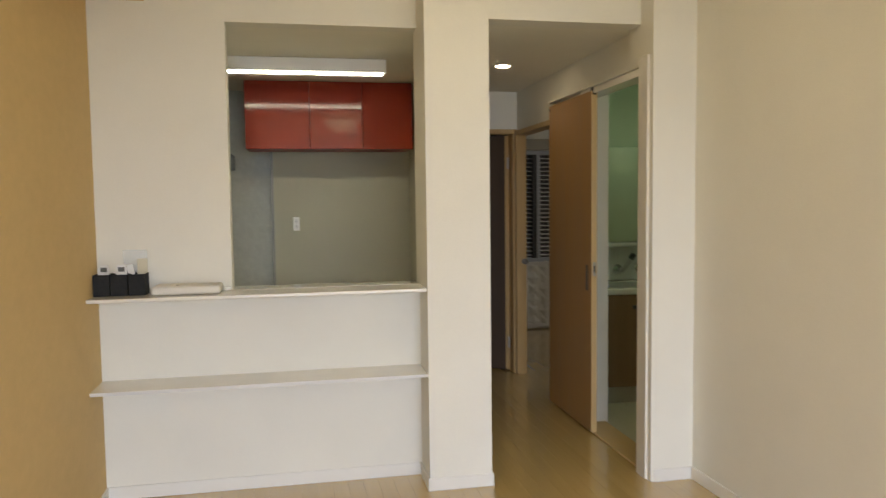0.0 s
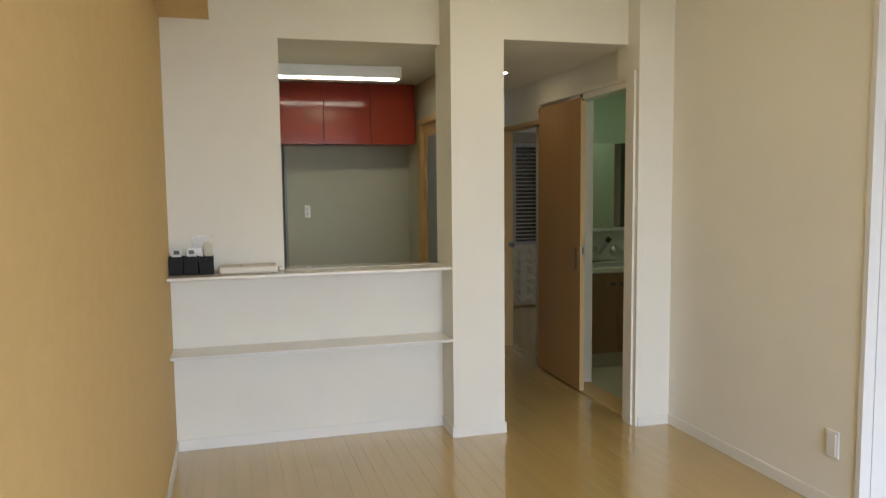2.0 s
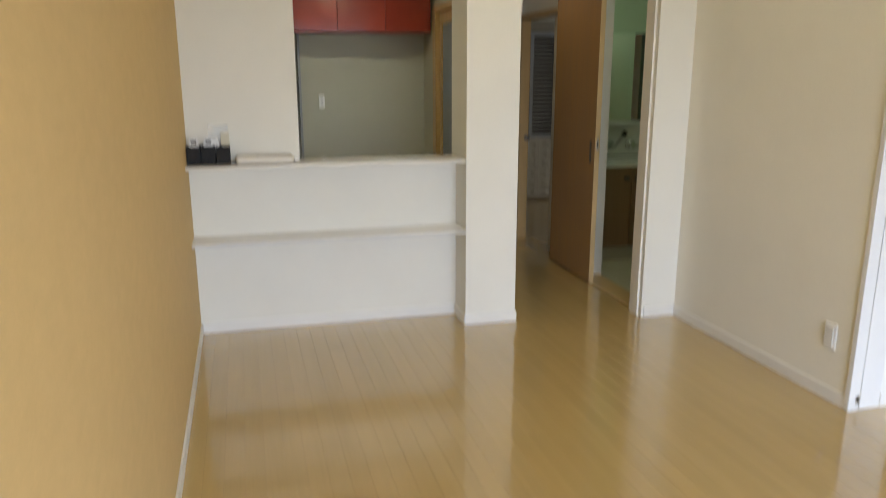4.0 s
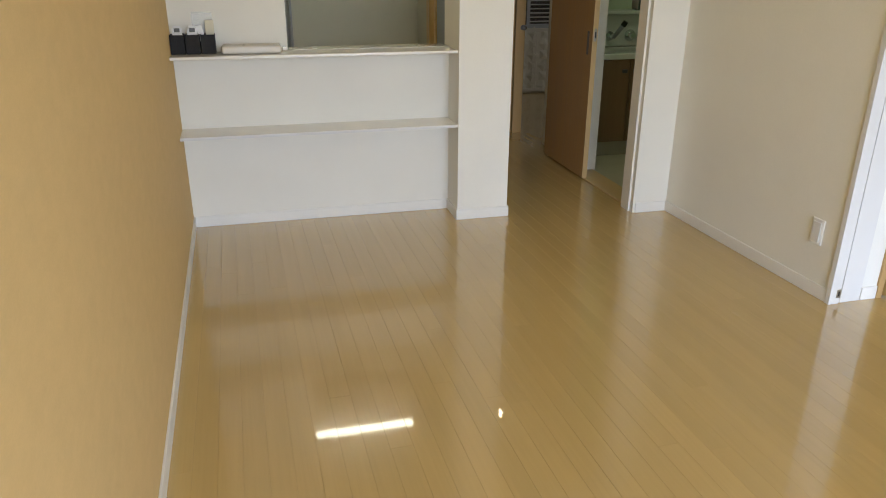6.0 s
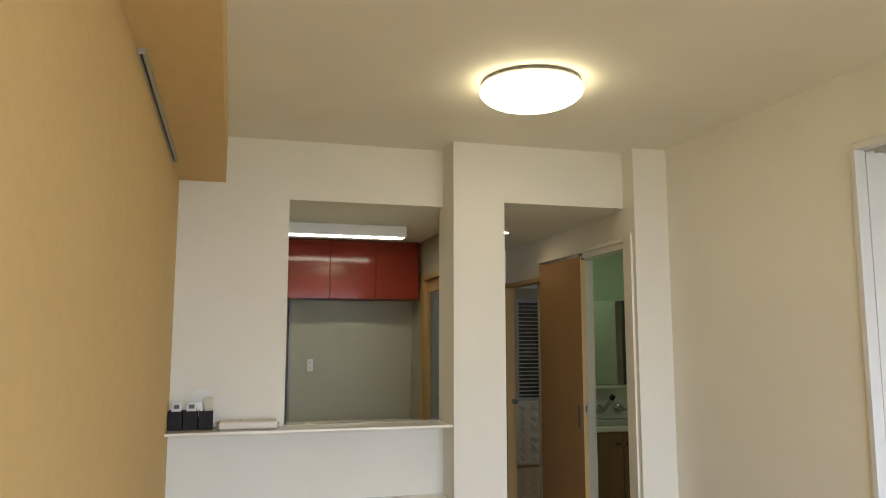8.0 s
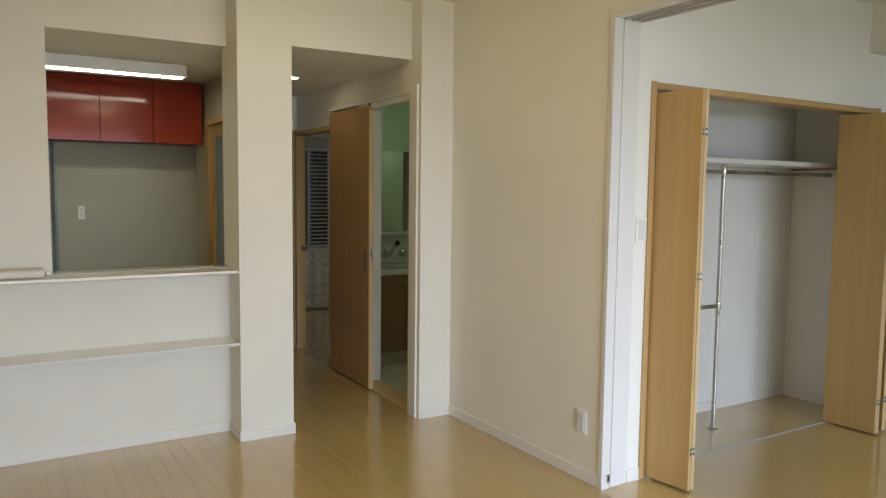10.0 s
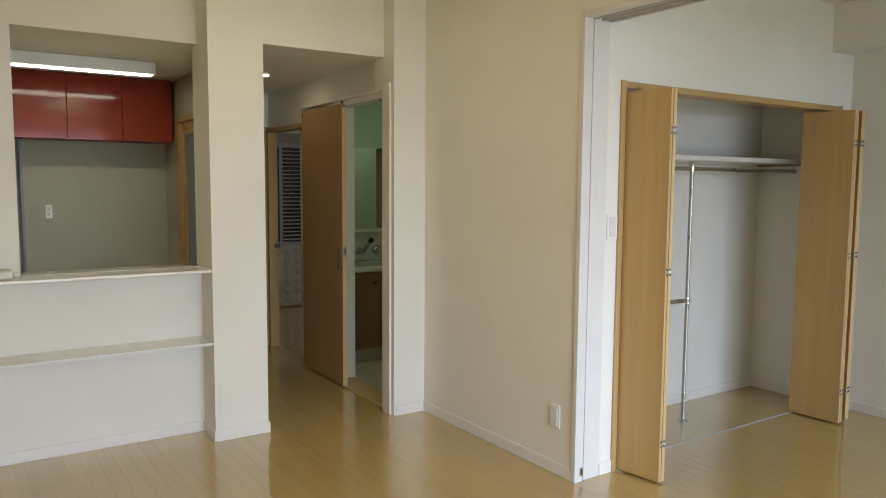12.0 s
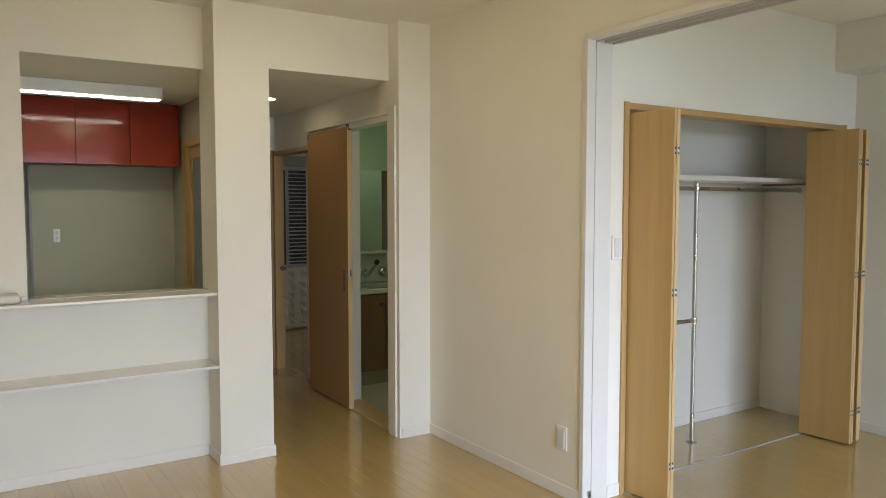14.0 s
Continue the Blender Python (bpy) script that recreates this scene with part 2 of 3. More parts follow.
def skewed(ob, x, y):
    """The side walls stand a little out of square: turn ob about (x, y)."""
    ob.matrix_basis = pose(x, y, 0, 0, 0, 1.45) @ pose(-x, -y, 0) @ ob.matrix_basis
    return ob


B = bmesh.new
CEIL, LOW = 2.57, 2.226      # living room and bedroom; hall and kitchen
XL, XR = -0.682, 2.108        # living room's side walls
YB, YP = 3.76, 3.535         # wall over the counter; piers' front

# ---- structure ----
solid("wall_left", [(XL - 0.15, XL, -2.75, YB + 0.1, 0, CEIL)], M_ORANGE, "ochre textured accent wallpaper along the living room", "wall")
solid("beam", [(XL, -0.436, -2.6, YB, 2.306, CEIL)], M_ORANGE, "ochre papered beam under the ceiling", "beam")
solid("wall_counter", [(XL, 0.816, YB, YB + 0.1, 0, 0.95), (XL, -0.086, YB, YB + 0.1, 0.95, CEIL), (-0.086, 0.816, YB, YB + 0.1, LOW, CEIL)],
      M_WALL, "cream papered wall with a kitchen serving hatch", "wall")
solid("wall_pier", [(0.816, 1.122, YP, YB + 0.1, 0, CEIL), (1.122, 1.886, YP, YP + 0.12, LOW, CEIL)], M_WALL,
      "cream papered pier and lintel over the hall opening", "wall")
solid("wall_pier_right", [(1.886, XR, 3.405, 3.52, 0, CEIL), (XR, 2.30, 3.405, 3.52, 0, CEIL), (1.886, 2.30, 3.52, 3.537, 2.066, CEIL), (1.886, 2.30, 3.537, 3.66, 2.0455, CEIL)], M_WALL, "cream papered pier beside the washroom door", "wall")
# Third box: unseen stretch, added to keep living room daylight off the closet.
solid("wall_right", [(XR, 2.30, 2.061, 3.405, 0, CEIL), (XR, 2.30, 0.55, 2.061, 2.243, CEIL), (XR, 2.30, -2.6, 0.55, 0, CEIL)], M_WALL,
      "cream papered wall with a wide bedroom opening, near end added to block daylight", "wall")
solid("wall_rear", [(XL, -0.45, -2.75, -2.6, 0, CEIL), (1.95, 2.55, -2.75, -2.6, 0, CEIL), (4.35, 4.67, -2.75, -2.6, 0, CEIL),
                    (-0.45, 1.95, -2.75, -2.6, 2.1, CEIL), (2.55, 4.35, -2.75, -2.6, 2.1, CEIL)], M_WALL, "cream papered wall with two balcony openings", "wall")
solid("ceiling", [(XL, 2.30, -2.6, YB, CEIL, CEIL + 0.1)], M_CEIL, "cream papered living room ceiling", "ceiling")
solid("ceiling_bedroom", [(2.30, 4.67, -2.6, 2.8, CEIL + 0.001, CEIL + 0.1)], M_CEIL, "pale papered bedroom ceiling", "ceiling")
solid("ceiling_hall", [(1.1, 1.93, YP + 0.12, 5.9, LOW, LOW + 0.1)], M_CEIL, "low cream papered hall ceiling", "ceiling")
solid("ceiling_kitchen", [(XL - 0.1, 1.1, YB + 0.1, 6.1, LOW, LOW + 0.1)], M_CEIL, "low cream papered kitchen ceiling", "ceiling")
solid("ceiling_far_room", [(1.93, 4.6, 4.3, 7.8, 2.4, 2.5)], M_CEIL, "pale ceiling of the room past the hall", "ceiling")

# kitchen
solid("wall_kitchen_back", [(0.036, 1.20, 5.73, 6.0, 0, LOW)], M_KITCHEN_DIM, "pale papered kitchen wall under the red cabinets", "wall")
solid("wall_kitchen_panel", [(XL, 0.036, 5.89, 6.0, 0, LOW)], M_PANEL, "grey mottled glossy kitchen wall panel", "wall")
solid("trim_kitchen", [(0.028, 0.044, 5.724, 5.731, 0, LOW - 0.01)], painted("kitchen_corner_trim", (0.25, 0.26, 0.25), 0.4), "grey metal corner trim of the kitchen wall", "trim")
solid("wall_kitchen_left", [(XL - 0.15, XL, YB + 0.1, 6.0, 0, LOW)], M_KITCHEN_DIM, "white papered kitchen side wall", "wall")
solid("wall_kitchen_right", [(1.062, 1.122, YB + 0.1, 4.5, 0, LOW), (1.062, 1.122, 4.5, 5.30, 1.94, LOW), (1.062, 1.122, 5.30, 5.73, 0, LOW)], M_KITCHEN_DIM,
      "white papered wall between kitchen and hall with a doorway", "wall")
# hall
HX = 1.922
solid("wall_hall_right", [(HX, 1.99, 3.66, 4.20, 2.05, LOW), (HX, 1.99, 4.37, 4.80, 0, LOW), (HX, 1.99, 4.20, 4.37, 2.05, LOW), (HX, 1.99, 4.80, 5.70, 1.92, LOW), (HX, 1.976, 5.70, 5.72, 0, LOW)],
      M_WALL, "cream papered hall wall with washroom and room doorways", "wall")
solid("wall_hall_end", [(1.122, 1.34, 5.72, 5.82, 0, LOW), (1.34, 1.90, 5.72, 5.82, 1.93, LOW), (1.90, 1.976, 5.72, 5.82, 0, LOW)], M_WALL, "cream papered end wall of the hall", "wall")
# Added closing walls; the door's dark veneer stands in for an unlit interior.
solid("wall_hall_store", [(1.0, 1.975, 6.60, 6.68, 0, LOW), (1.0, 1.08, 6.0, 6.6, 0, LOW), (1.94, 1.975, 5.82, 6.6, 0, LOW)], M_DARK_DOOR, "added walls behind the hall door, dark brown for the unlit interior", "wall")
# washroom
solid("wall_washroom", [(1.99, 2.075, 4.37, 4.80, 0, 2.3), (2.03, 2.075, 4.80, 5.20, 0, 2.3), (2.075, 3.05, 5.17, 5.20, 0, 2.3), (2.95, 3.05, 3.52, 5.17, 0, 2.3), (2.30, 3.05, 3.42, 3.52, 0, 2.3)],
      M_WASH, "pale green papered washroom walls", "wall")
solid("ceiling_washroom", [(1.99, 3.05, 3.52, 5.20, 2.3, 2.4)], M_WASH, "pale washroom ceiling", "ceiling")
# room past the hall
solid("wall_far_room", [(1.90, 2.50, 7.6, 7.7, 0, 2.4), (3.60, 4.6, 7.6, 7.7, 0, 2.4), (2.50, 3.60, 7.6, 7.7, 1.90, 2.4), (2.50, 3.60, 7.6, 7.7, 0, 0.72), (4.5, 4.6, 5.27, 7.6, 0, 2.4), (3.05, 4.6, 5.17, 5.27, 0, 2.4), (1.90, 1.975, 6.68, 7.6, 0, 2.4), (2.002, 2.028, 4.845, 5.20, 0, 2.3), (2.03, 3.05, 5.202, 5.22, 0, 2.4)],
      M_WHITE_WALL, "white papered walls of the room past the hall", "wall")
# bedroom and closet
YC = 2.052
solid("wall_closet", [(2.30, 2.396, YC, YC + 0.09, 0, CEIL), (2.396, 4.375, YC, YC + 0.09, 1.955, CEIL), (4.375, 4.49, YC, YC + 0.09, 0, CEIL)], M_WHITE_WALL,
      "white papered bedroom wall with a wide closet opening", "wall")
solid("wall_closet_inside", [(2.30, 4.49, 2.645, 2.72, 0, CEIL), (2.30, 2.36, YC + 0.09, 2.645, 0, CEIL), (4.44, 4.49, YC + 0.09, 2.645, 0, CEIL)], M_WHITE_WALL, "white papered closet interior", "wall")
solid("ceiling_closet", [(2.36, 4.44, YC + 0.09, 2.645, 2.30, 2.34)], M_WHITE_WALL, "white closet ceiling", "ceiling")
solid("wall_bedroom_right", [(4.49, 4.67, -2.6, 2.72, 0, CEIL)], M_WHITE_WALL, "white papered bedroom side wall", "wall")
solid("beam_bedroom", [(4.235, 4.49, -2.6, YC, 2.285, CEIL)], M_WHITE_WALL, "white papered beam along the bedroom wall", "beam")

# baseboards
BH, BT = 0.062, 0.009
solid("baseboard", [(XL, XL + BT, -2.6, YB, 0, BH)], M_BASE, "off-white baseboard along the ochre wall", "baseboard", 0.002)
solid("baseboard_counter", [(XL + BT, 0.816 - BT, YB - BT, YB, 0, BH)], M_BASE, "off-white baseboard under the counter", "baseboard", 0.002)
solid("baseboard_pier", [(0.816 - BT, 0.816, YP - BT, YB, 0, BH), (0.816, 1.122 + BT, YP - BT, YP, 0, BH), (1.122, 1.122 + BT, YP, YB, 0, BH)], M_BASE, "off-white baseboard round the pier", "baseboard", 0.002)
solid("baseboard_pier_right", [(1.90, XR - BT, 3.405 - BT, 3.405, 0, BH)], M_BASE, "off-white baseboard on the narrow pier", "baseboard", 0.002)
solid("baseboard_right", [(XR - BT, XR, 2.06, 3.40, 0, BH)], M_BASE, "off-white baseboard along the cream wall", "baseboard", 0.002)
solid("baseboard_closet", [(2.36, 4.44, 2.645 - BT, 2.645, 0, BH), (4.44 - BT, 4.44, YC + 0.1, 2.645 - BT, 0, BH), (2.36, 2.36 + BT, YC + 0.1, 2.645 - BT, 0, BH)], M_BASE, "off-white baseboard inside the closet", "baseboard", 0.002)
solid("baseboard_bedroom", [(4.49 - BT, 4.49, -2.6, YC, 0, BH), (4.385, 4.49 - BT, YC - BT, YC, 0, BH), (2.306, 2.389, YC - BT, YC, 0, BH)], M_BASE, "off-white bedroom baseboard", "baseboard", 0.002)

# opening to the bedroom: white jamb, lintel, track
solid("trim_bedroom_opening", [(XR - 0.012, 2.152, 2.036, 2.061, 0, 2.226), (2.160, 2.268, 2.040, 2.061, 0, 2.226), (2.150, 2.162, 2.054, 2.061, 0, 2.226),
                               (XR - 0.012, XR + 0.012, 2.0365, 2.061, 2.226, 2.258)], M_TRIM, "white grooved door jamb of the bedroom opening", "trim", 0.0015)
solid("trim_bedroom_lintel", [(XR - 0.012, 2.150, 0.55, 2.0365, 2.226, 2.253), (2.27, 2.302, 0.55, 2.036, 2.226, 2.243)], M_TRIM, "white lintel trim over the bedroom opening", "trim", 0.0015)
solid("trim_sliding_track", [(2.150, 2.158, 0.55, 2.036, 2.221, 2.243), (2.206, 2.214, 0.55, 2.036, 2.221, 2.243), (2.262, 2.270, 0.55, 2.036, 2.221, 2.243), (2.158, 2.262, 0.55, 2.036, 2.234, 2.243)],
      M_TRACK, "grey aluminium sliding door track in the lintel", "track")

# Grey strip laid in the groove to draw its shade line.
solid("trim_jamb_groove", [(2.1525, 2.1595, 2.050, 2.0538, 0, 2.225)], M_RAIL, "grey strip for the shade in the white jamb's groove", "trim")
skewed(bpy.data.objects["trim_jamb_groove"], XR, 3.405)

# washroom door frame
solid("trim_washroom_frame", [(1.874, 1.93, 3.44, 3.535, 0, 2.065), (HX, 2.076, 4.335, 4.37, 0, 2.05), (1.93, 2.06, 3.52, 3.545, 0, 2.05)], M_CTR, "white upright door frame of the washroom", "trim", 0.002)
solid("trim_washroom_head", [(1.895, 2.0, 3.545, 4.335, 1.985, 2.05)], M_CTR, "pale wood head rail over the washroom doorway", "trim", 0.002)
solid("trim_washroom_sill", [(1.905, 2.06, 3.545, 4.335, 0, 0.012)], M_DOOR_EDGE, "pale wood threshold of the washroom", "trim", 0.002)
solid("trim_sliding_rail", [(1.880, HX, 3.545, 4.89, 2.022, 2.044)], M_WALL, "cream cover rail above the sliding door", "trim", 0.002)
# door frames
solid("trim_room_frame", [(1.895, 1.978, 5.66, 5.70, 0, 1.92), (1.895, 2.0, 4.80, 4.84, 0, 1.92), (1.895, 2.0, 4.80, 5.70, 1.885, 1.92)], M_FRAME, "light maple door frame of the room past the hall", "trim", 0.002)
solid("trim_hall_frame", [(1.882, 1.921, 5.708, 5.83, 0, 1.935), (1.335, 1.37, 5.708, 5.83, 0, 1.935), (1.37, 1.882, 5.708, 5.83, 1.90, 1.935)], M_FRAME, "light maple door frame at the hall's end", "trim", 0.002)
solid("trim_kitchen_frame", [(1.052, 1.13, 5.27, 5.37, 0, 1.945), (1.052, 1.13, 4.47, 4.53, 0, 1.945), (1.052, 1.13, 4.53, 5.27, 1.90, 1.945)], M_FRAME, "light maple frame of the kitchen doorway", "trim", 0.002)
# closet frame and floor track
solid("trim_closet_frame", [(2.390, 2.420, YC - 0.012, YC + 0.10, 0, 1.962), (4.347, 4.377, YC - 0.012, YC + 0.10, 0, 1.962)], M_FRAME, "light maple closet frame uprights", "trim", 0.002)
solid("trim_closet_head", [(2.420, 4.347, YC - 0.012, YC + 0.10, 1.925, 1.957)], M_FRAME_H, "light maple closet frame head", "trim", 0.002)
solid("trim_closet_track", [(2.42, 4.345, 2.114, 2.126, 0.0, 0.003)], M_TRACK, "thin grey closet door track in the floor", "track")

# grounds
solid("floor_base", [(XL, 4.67, -2.6, 7.8, -0.12, -0.004)], M_GROOVE, "dark underlay between the maple floor strips", "floor")
solid("floor_washroom", [(2.06, 2.95, 3.52, 5.17, -0.004, 0.004)], M_VINYL, "pale vinyl washroom floor", "floor")

for name in ("wall_left", "beam", "baseboard"):
    skewed(bpy.data.objects[name], XL, YB)
for name in ("wall_right", "baseboard_right", "trim_bedroom_opening", "trim_bedroom_lintel", "trim_sliding_track"):
    skewed(bpy.data.objects[name], XR, 3.405)

# ---- fixtures of the living room ----
def counter_slab():
    t = thing("counter", pose(0, YB, 0.956), "cream laminate serving counter through the kitchen hatch", "counter")
    bm = B()
    box(bm, XL + 0.002, 0.814, -0.218, -0.001, 0.0, 0.017, 0.005, 3)
    part("worktop", bm, M_CTR, t, "", True)
    # Separate sheet whose grey paints in the reflected kitchen.
    part("hatch_sill", box(B(), -0.080, 0.812, -0.02, 0.115, 0.0172, 0.0205, 0.001), M_SILL_GREYED, t, "glossy sill in the hatch, greyed for the kitchen reflection", True)
    return t


def ledge():
    t = thing("wall_shelf", pose(0, YB, 0.551), "cream laminate ledge on the counter wall", "shelf")
    part("board", box(B(), XL + 0.002, 0.814, -0.2215, 0.0, 0.0, 0.015, 0.0012, 2), M_CTR, t, "", True)
    part("front_edge", box(B(), XL + 0.002, 0.814, -0.226, -0.222, -0.0005, 0.0155, 0.0018, 3), M_TRIM, t, "white rounded front edging", True)
    return t


def ceiling_lamp():
    t = thing("ceiling_lamp", pose(0.888, 2.52, CEIL), "round white ceiling lamp, switched on", "ceiling lamp", "ceiling lamps")
    part("base", turned(B(), [(0.212, 0.0), (0.220, -0.004), (0.221, -0.016), (0.21, -0.020)], steps=64), M_BEZEL, t, "dark grey base ring", True)
    rows = [(0.206, -0.0205), (0.223, -0.025), (0.229, -0.038)]
    for i in range(1, 12):
        a = i / 12 * math.pi / 2
        rows.append((0.229 * math.cos(a) ** 0.8, -0.038 - 0.074 * math.sin(a)))
    rows.append((0.004, -0.1125))
    part("shade", turned(B(), rows, steps=64), M_LAMP, t, "glowing milky dome", True)
    return t


def hanging_rail():
    t = thing("picture_rail", pose(-0.672, 1.86, 2.306), "grey metal hanging rail under the ochre beam", "rail")
    bm = B()
    box(bm, -0.015, -0.005, 0, 1.41, -0.018, -0.004)
    box(bm, 0.005, 0.015, 0, 1.41, -0.018, -0.004)
    box(bm, -0.015, 0.015, 0, 1.41, -0.004, 0)
    part("channel", bm, M_RAIL, t)
    part("slot", box(B(), -0.005, 0.005, 0.02, 1.39, -0.0065, -0.0041), M_SLOT, t)
    for y in (0.004, 1.406):
        part("end_cap", box(B(), -0.0145, 0.0145, y - 0.004, y + 0.004, -0.0175, -0.001, 0.002), M_RAIL, t)
    return t


def wall_plate(name, m, label, category, kind):
    """A plate on a wall, facing -y of its own frame."""
    t = thing(name, m, label, category)
    part("plate", box(B(), -0.035, 0.035, -0.008, 0, -0.06, 0.06, 0.004, 3), M_PLASTIC, t, "", True)
    if kind == "socket":
        for z in (-0.024, 0.024):
            part("socket", box(B(), -0.016, 0.016, -0.0105, -0.0075, z - 0.019, z + 0.019, 0.002), M_TRIM, t)
            for x in (-0.006, 0.006):
                part("slot", box(B(), x - 0.0009, x + 0.0009, -0.0112, -0.0100, z - 0.006, z + 0.006), M_SLOT, t)
    elif kind == "covered":
        part("insert", box(B(), -0.024, 0.024, -0.0155, -0.0085, -0.046, 0.046, 0.003, 2), M_TRIM, t, "", True)
    else:
        part("rocker", box(B(), -0.022, 0.022, -0.012, -0.0075, -0.048, 0.048, 0.002), M_TRIM, t)
    return t


def black_box(x, w, seed):
    rnd = random.Random(seed)
    t = thing("storage_box", pose(x, 3.700, 0.974, 0, 0, rnd.uniform(-0.8, 0.8)), "small black open box holding cards on the counter", "box", "black boxes on the counter")
    bm = B()
    h, d, k = 0.096, 0.096, 0.003
    box(bm, -w / 2, w / 2, -d / 2, d / 2, 0, k)
    box(bm, -w / 2, w / 2, -d / 2, -d / 2 + k, k, h, 0.001)
    box(bm, -w / 2, w / 2, d / 2 - k, d / 2, k, h, 0.001)
    box(bm, -w / 2, -w / 2 + k, -d / 2 + k, d / 2 - k, k, h, 0.001)
    box(bm, w / 2 - k, w / 2, -d / 2 + k, d / 2 - k, k, h, 0.001)
    part("shell", bm, M_BLACK, t)
    return t


def card_stand(x, y, tilt):
    """A small white framed card, its cut-out filled dark, standing in a box."""
    t = thing("card_frame", pose(x, y, 0.978, tilt, 0, 0), "small white framed card standing in a black box", "card", "cards in the boxes")
    bm = B()
    box(bm, -0.025, 0.025, -0.003, 0.003, 0.0, 0.102, 0.001)
    box(bm, -0.025, -0.014, -0.003, 0.003, 0.102, 0.122, 0.001)
    box(bm, 0.014, 0.025, -0.003, 0.003, 0.102, 0.122, 0.001)
    box(bm, -0.020, 0.020, -0.003, 0.003, 0.122, 0.134, 0.003)
    part("frame", bm, M_PLASTIC, t)
    # Dark sheet added to fill the opening under the top bar.
    part("picture", box(B(), -0.014, 0.014, -0.001, 0.001, 0.102, 0.122), M_CARD, t, "dark grey sheet filling the cut-out")
    return t


counter_slab(), ledge()
lamp = ceiling_lamp()
copy_thing(lamp, pose(0.86, -0.20, CEIL))
skewed(hanging_rail(), XL, YB)
skewed(wall_plate("outlet", pose(XR, 2.190, 0.296, 0, 0, -90), "white wall outlet above the baseboard", "outlet", "covered"), XR, 3.405)
wall_plate("outlet", pose(0.205, 5.73, 1.224), "white double outlet on the kitchen wall", "outlet", "socket").scale = (0.66, 1.0, 0.84)
sw = wall_plate("light_switch", pose(2.352, YC, 1.25), "white light switch beside the closet", "switch", "rocker")
wall_plate("outlet", pose(2.58, 5.17, 1.30), "white outlet beside the washroom mirror", "outlet", "socket")

t = skewed(thing("jamb_guide", pose(2.140, 2.0355, 0.05), "small metal guide plate low on the white jamb", "guide plate"), XR, 3.405)
part("plate", box(B(), -0.010, 0.010, -0.002, 0, -0.020, 0.020, 0.0008), M_STEEL, t)
part("slot", box(B(), -0.004, 0.004, -0.0028, -0.0018, -0.012, 0.012), M_SLOT, t)

M_CARD = painted("cutout_fill", (0.10, 0.10, 0.09), 0.4)
M_TRAY = painted("tray_beige", (0.72, 0.68, 0.60), 0.5, 0.04)
for i, x in enumerate((-0.642, -0.566, -0.491)):
    black_box(x, 0.070, i)
card_stand(-0.640, 3.695, -4), card_stand(-0.565, 3.695, -3)

# clear holder and white card in the third box
t = thing("leaflet_holder", pose(-0.515, 3.751, 0.974), "clear acrylic leaflet holder behind the boxes", "holder")
part("back", box(B(), -0.052, 0.052, 0.0, 0.003, 0, 0.20, 0.001), M_ACRYL, t).visible_shadow = False
part("foot", box(B(), -0.052, 0.052, 0.0031, 0.006, 0, 0.02, 0.001), M_ACRYL, t)
t = thing("paper_slips", pose(-0.487, 3.70, 0.978, -6, 0, 0), "white and yellowish paper slips standing in a black box", "paper")
part("slip", box(B(), -0.030, -0.002, -0.002, 0.0, 0.02, 0.140, 0.0005), M_PLASTIC, t).rotation_euler = (0, radians(-12), 0)
part("slip", box(B(), -0.014, 0.030, 0.012, 0.016, 0.0, 0.160, 0.0008), painted("slip_cream", (0.62, 0.57, 0.42), 0.5), t, "cream slip")
t = thing("tray", pose(-0.275, 3.675, 0.974), "flat beige tray lying on the counter", "tray")
part("body", box(B(), -0.15, 0.15, -0.070, 0.075, 0.0, 0.040, 0.013, 4), M_TRAY, t, "", True)
part("button", turned(B(), [(0.006, 0.0402), (0.006, 0.043), (0.003, 0.0442)], (-0.04, -0.03, 0), 16), M_RAIL, t, "small grey button", True)
part("foot", box(B(), -0.156, -0.1505, -0.05, 0.05, 0.002, 0.030, 0.002), M_RAIL, t, "grey end strip")

t = thing("white_case", pose(-0.106, 3.728, 0.974, 0, 0, 6), "tiny white case beside the tray on the counter", "case")
part("body", box(B(), -0.012, 0.012, -0.014, 0.014, 0, 0.020, 0.004, 3), M_CTR, t, "", True)

# ---- kitchen ----
def wall_cabinet(x0, x1):
    t = thing("wall_cabinet", pose((x0 + x1) / 2, 5.73, 1.755), "glossy red kitchen wall cabinet unit", "cabinet", "red kitchen wall cabinets")
    w = (x1 - x0) / 2
    part("body", box(B(), -w + 0.001, w - 0.001, -0.345, -0.001, 0.004, LOW - 1.757, 0.001), M_CARCASS, t)
    part("door", box(B(), -w + 0.0015, w - 0.0015, -0.368, -0.347, 0.0, LOW - 1.762, 0.002, 3), M_RED, t, "glossy red door", True)
    return t


for x0, x1 in ((-0.122, 0.316), (0.316, 0.682), (0.682, 1.038)):
    wall_cabinet(x0, x1)

t = thing("kitchen_light", pose(0.25, 4.67, LOW), "long white kitchen ceiling light, switched on", "ceiling light")
part("housing", box(B(), -0.60, 0.512, -0.12, 0.10, -0.079, -0.001, 0.006, 3), M_PLASTIC, t, "", True)
part("diffuser", box(B(), -0.60, 0.492, -0.110, -0.03, -0.0845, -0.0795, 0.002, 3), M_TUBE, t, "glowing diffuser", True)

t = thing("range_hood", pose(-0.445, 4.95, 1.60), "dark range hood at the kitchen's side wall", "range hood")
bm = B()
box(bm, -0.25, 0.262, -0.30, 0.30, 0.0, 0.10, 0.006)
box(bm, -0.25, 0.225, -0.22, 0.22, 0.10, 0.62, 0.004)
part("body", bm, M_HOOD, t)
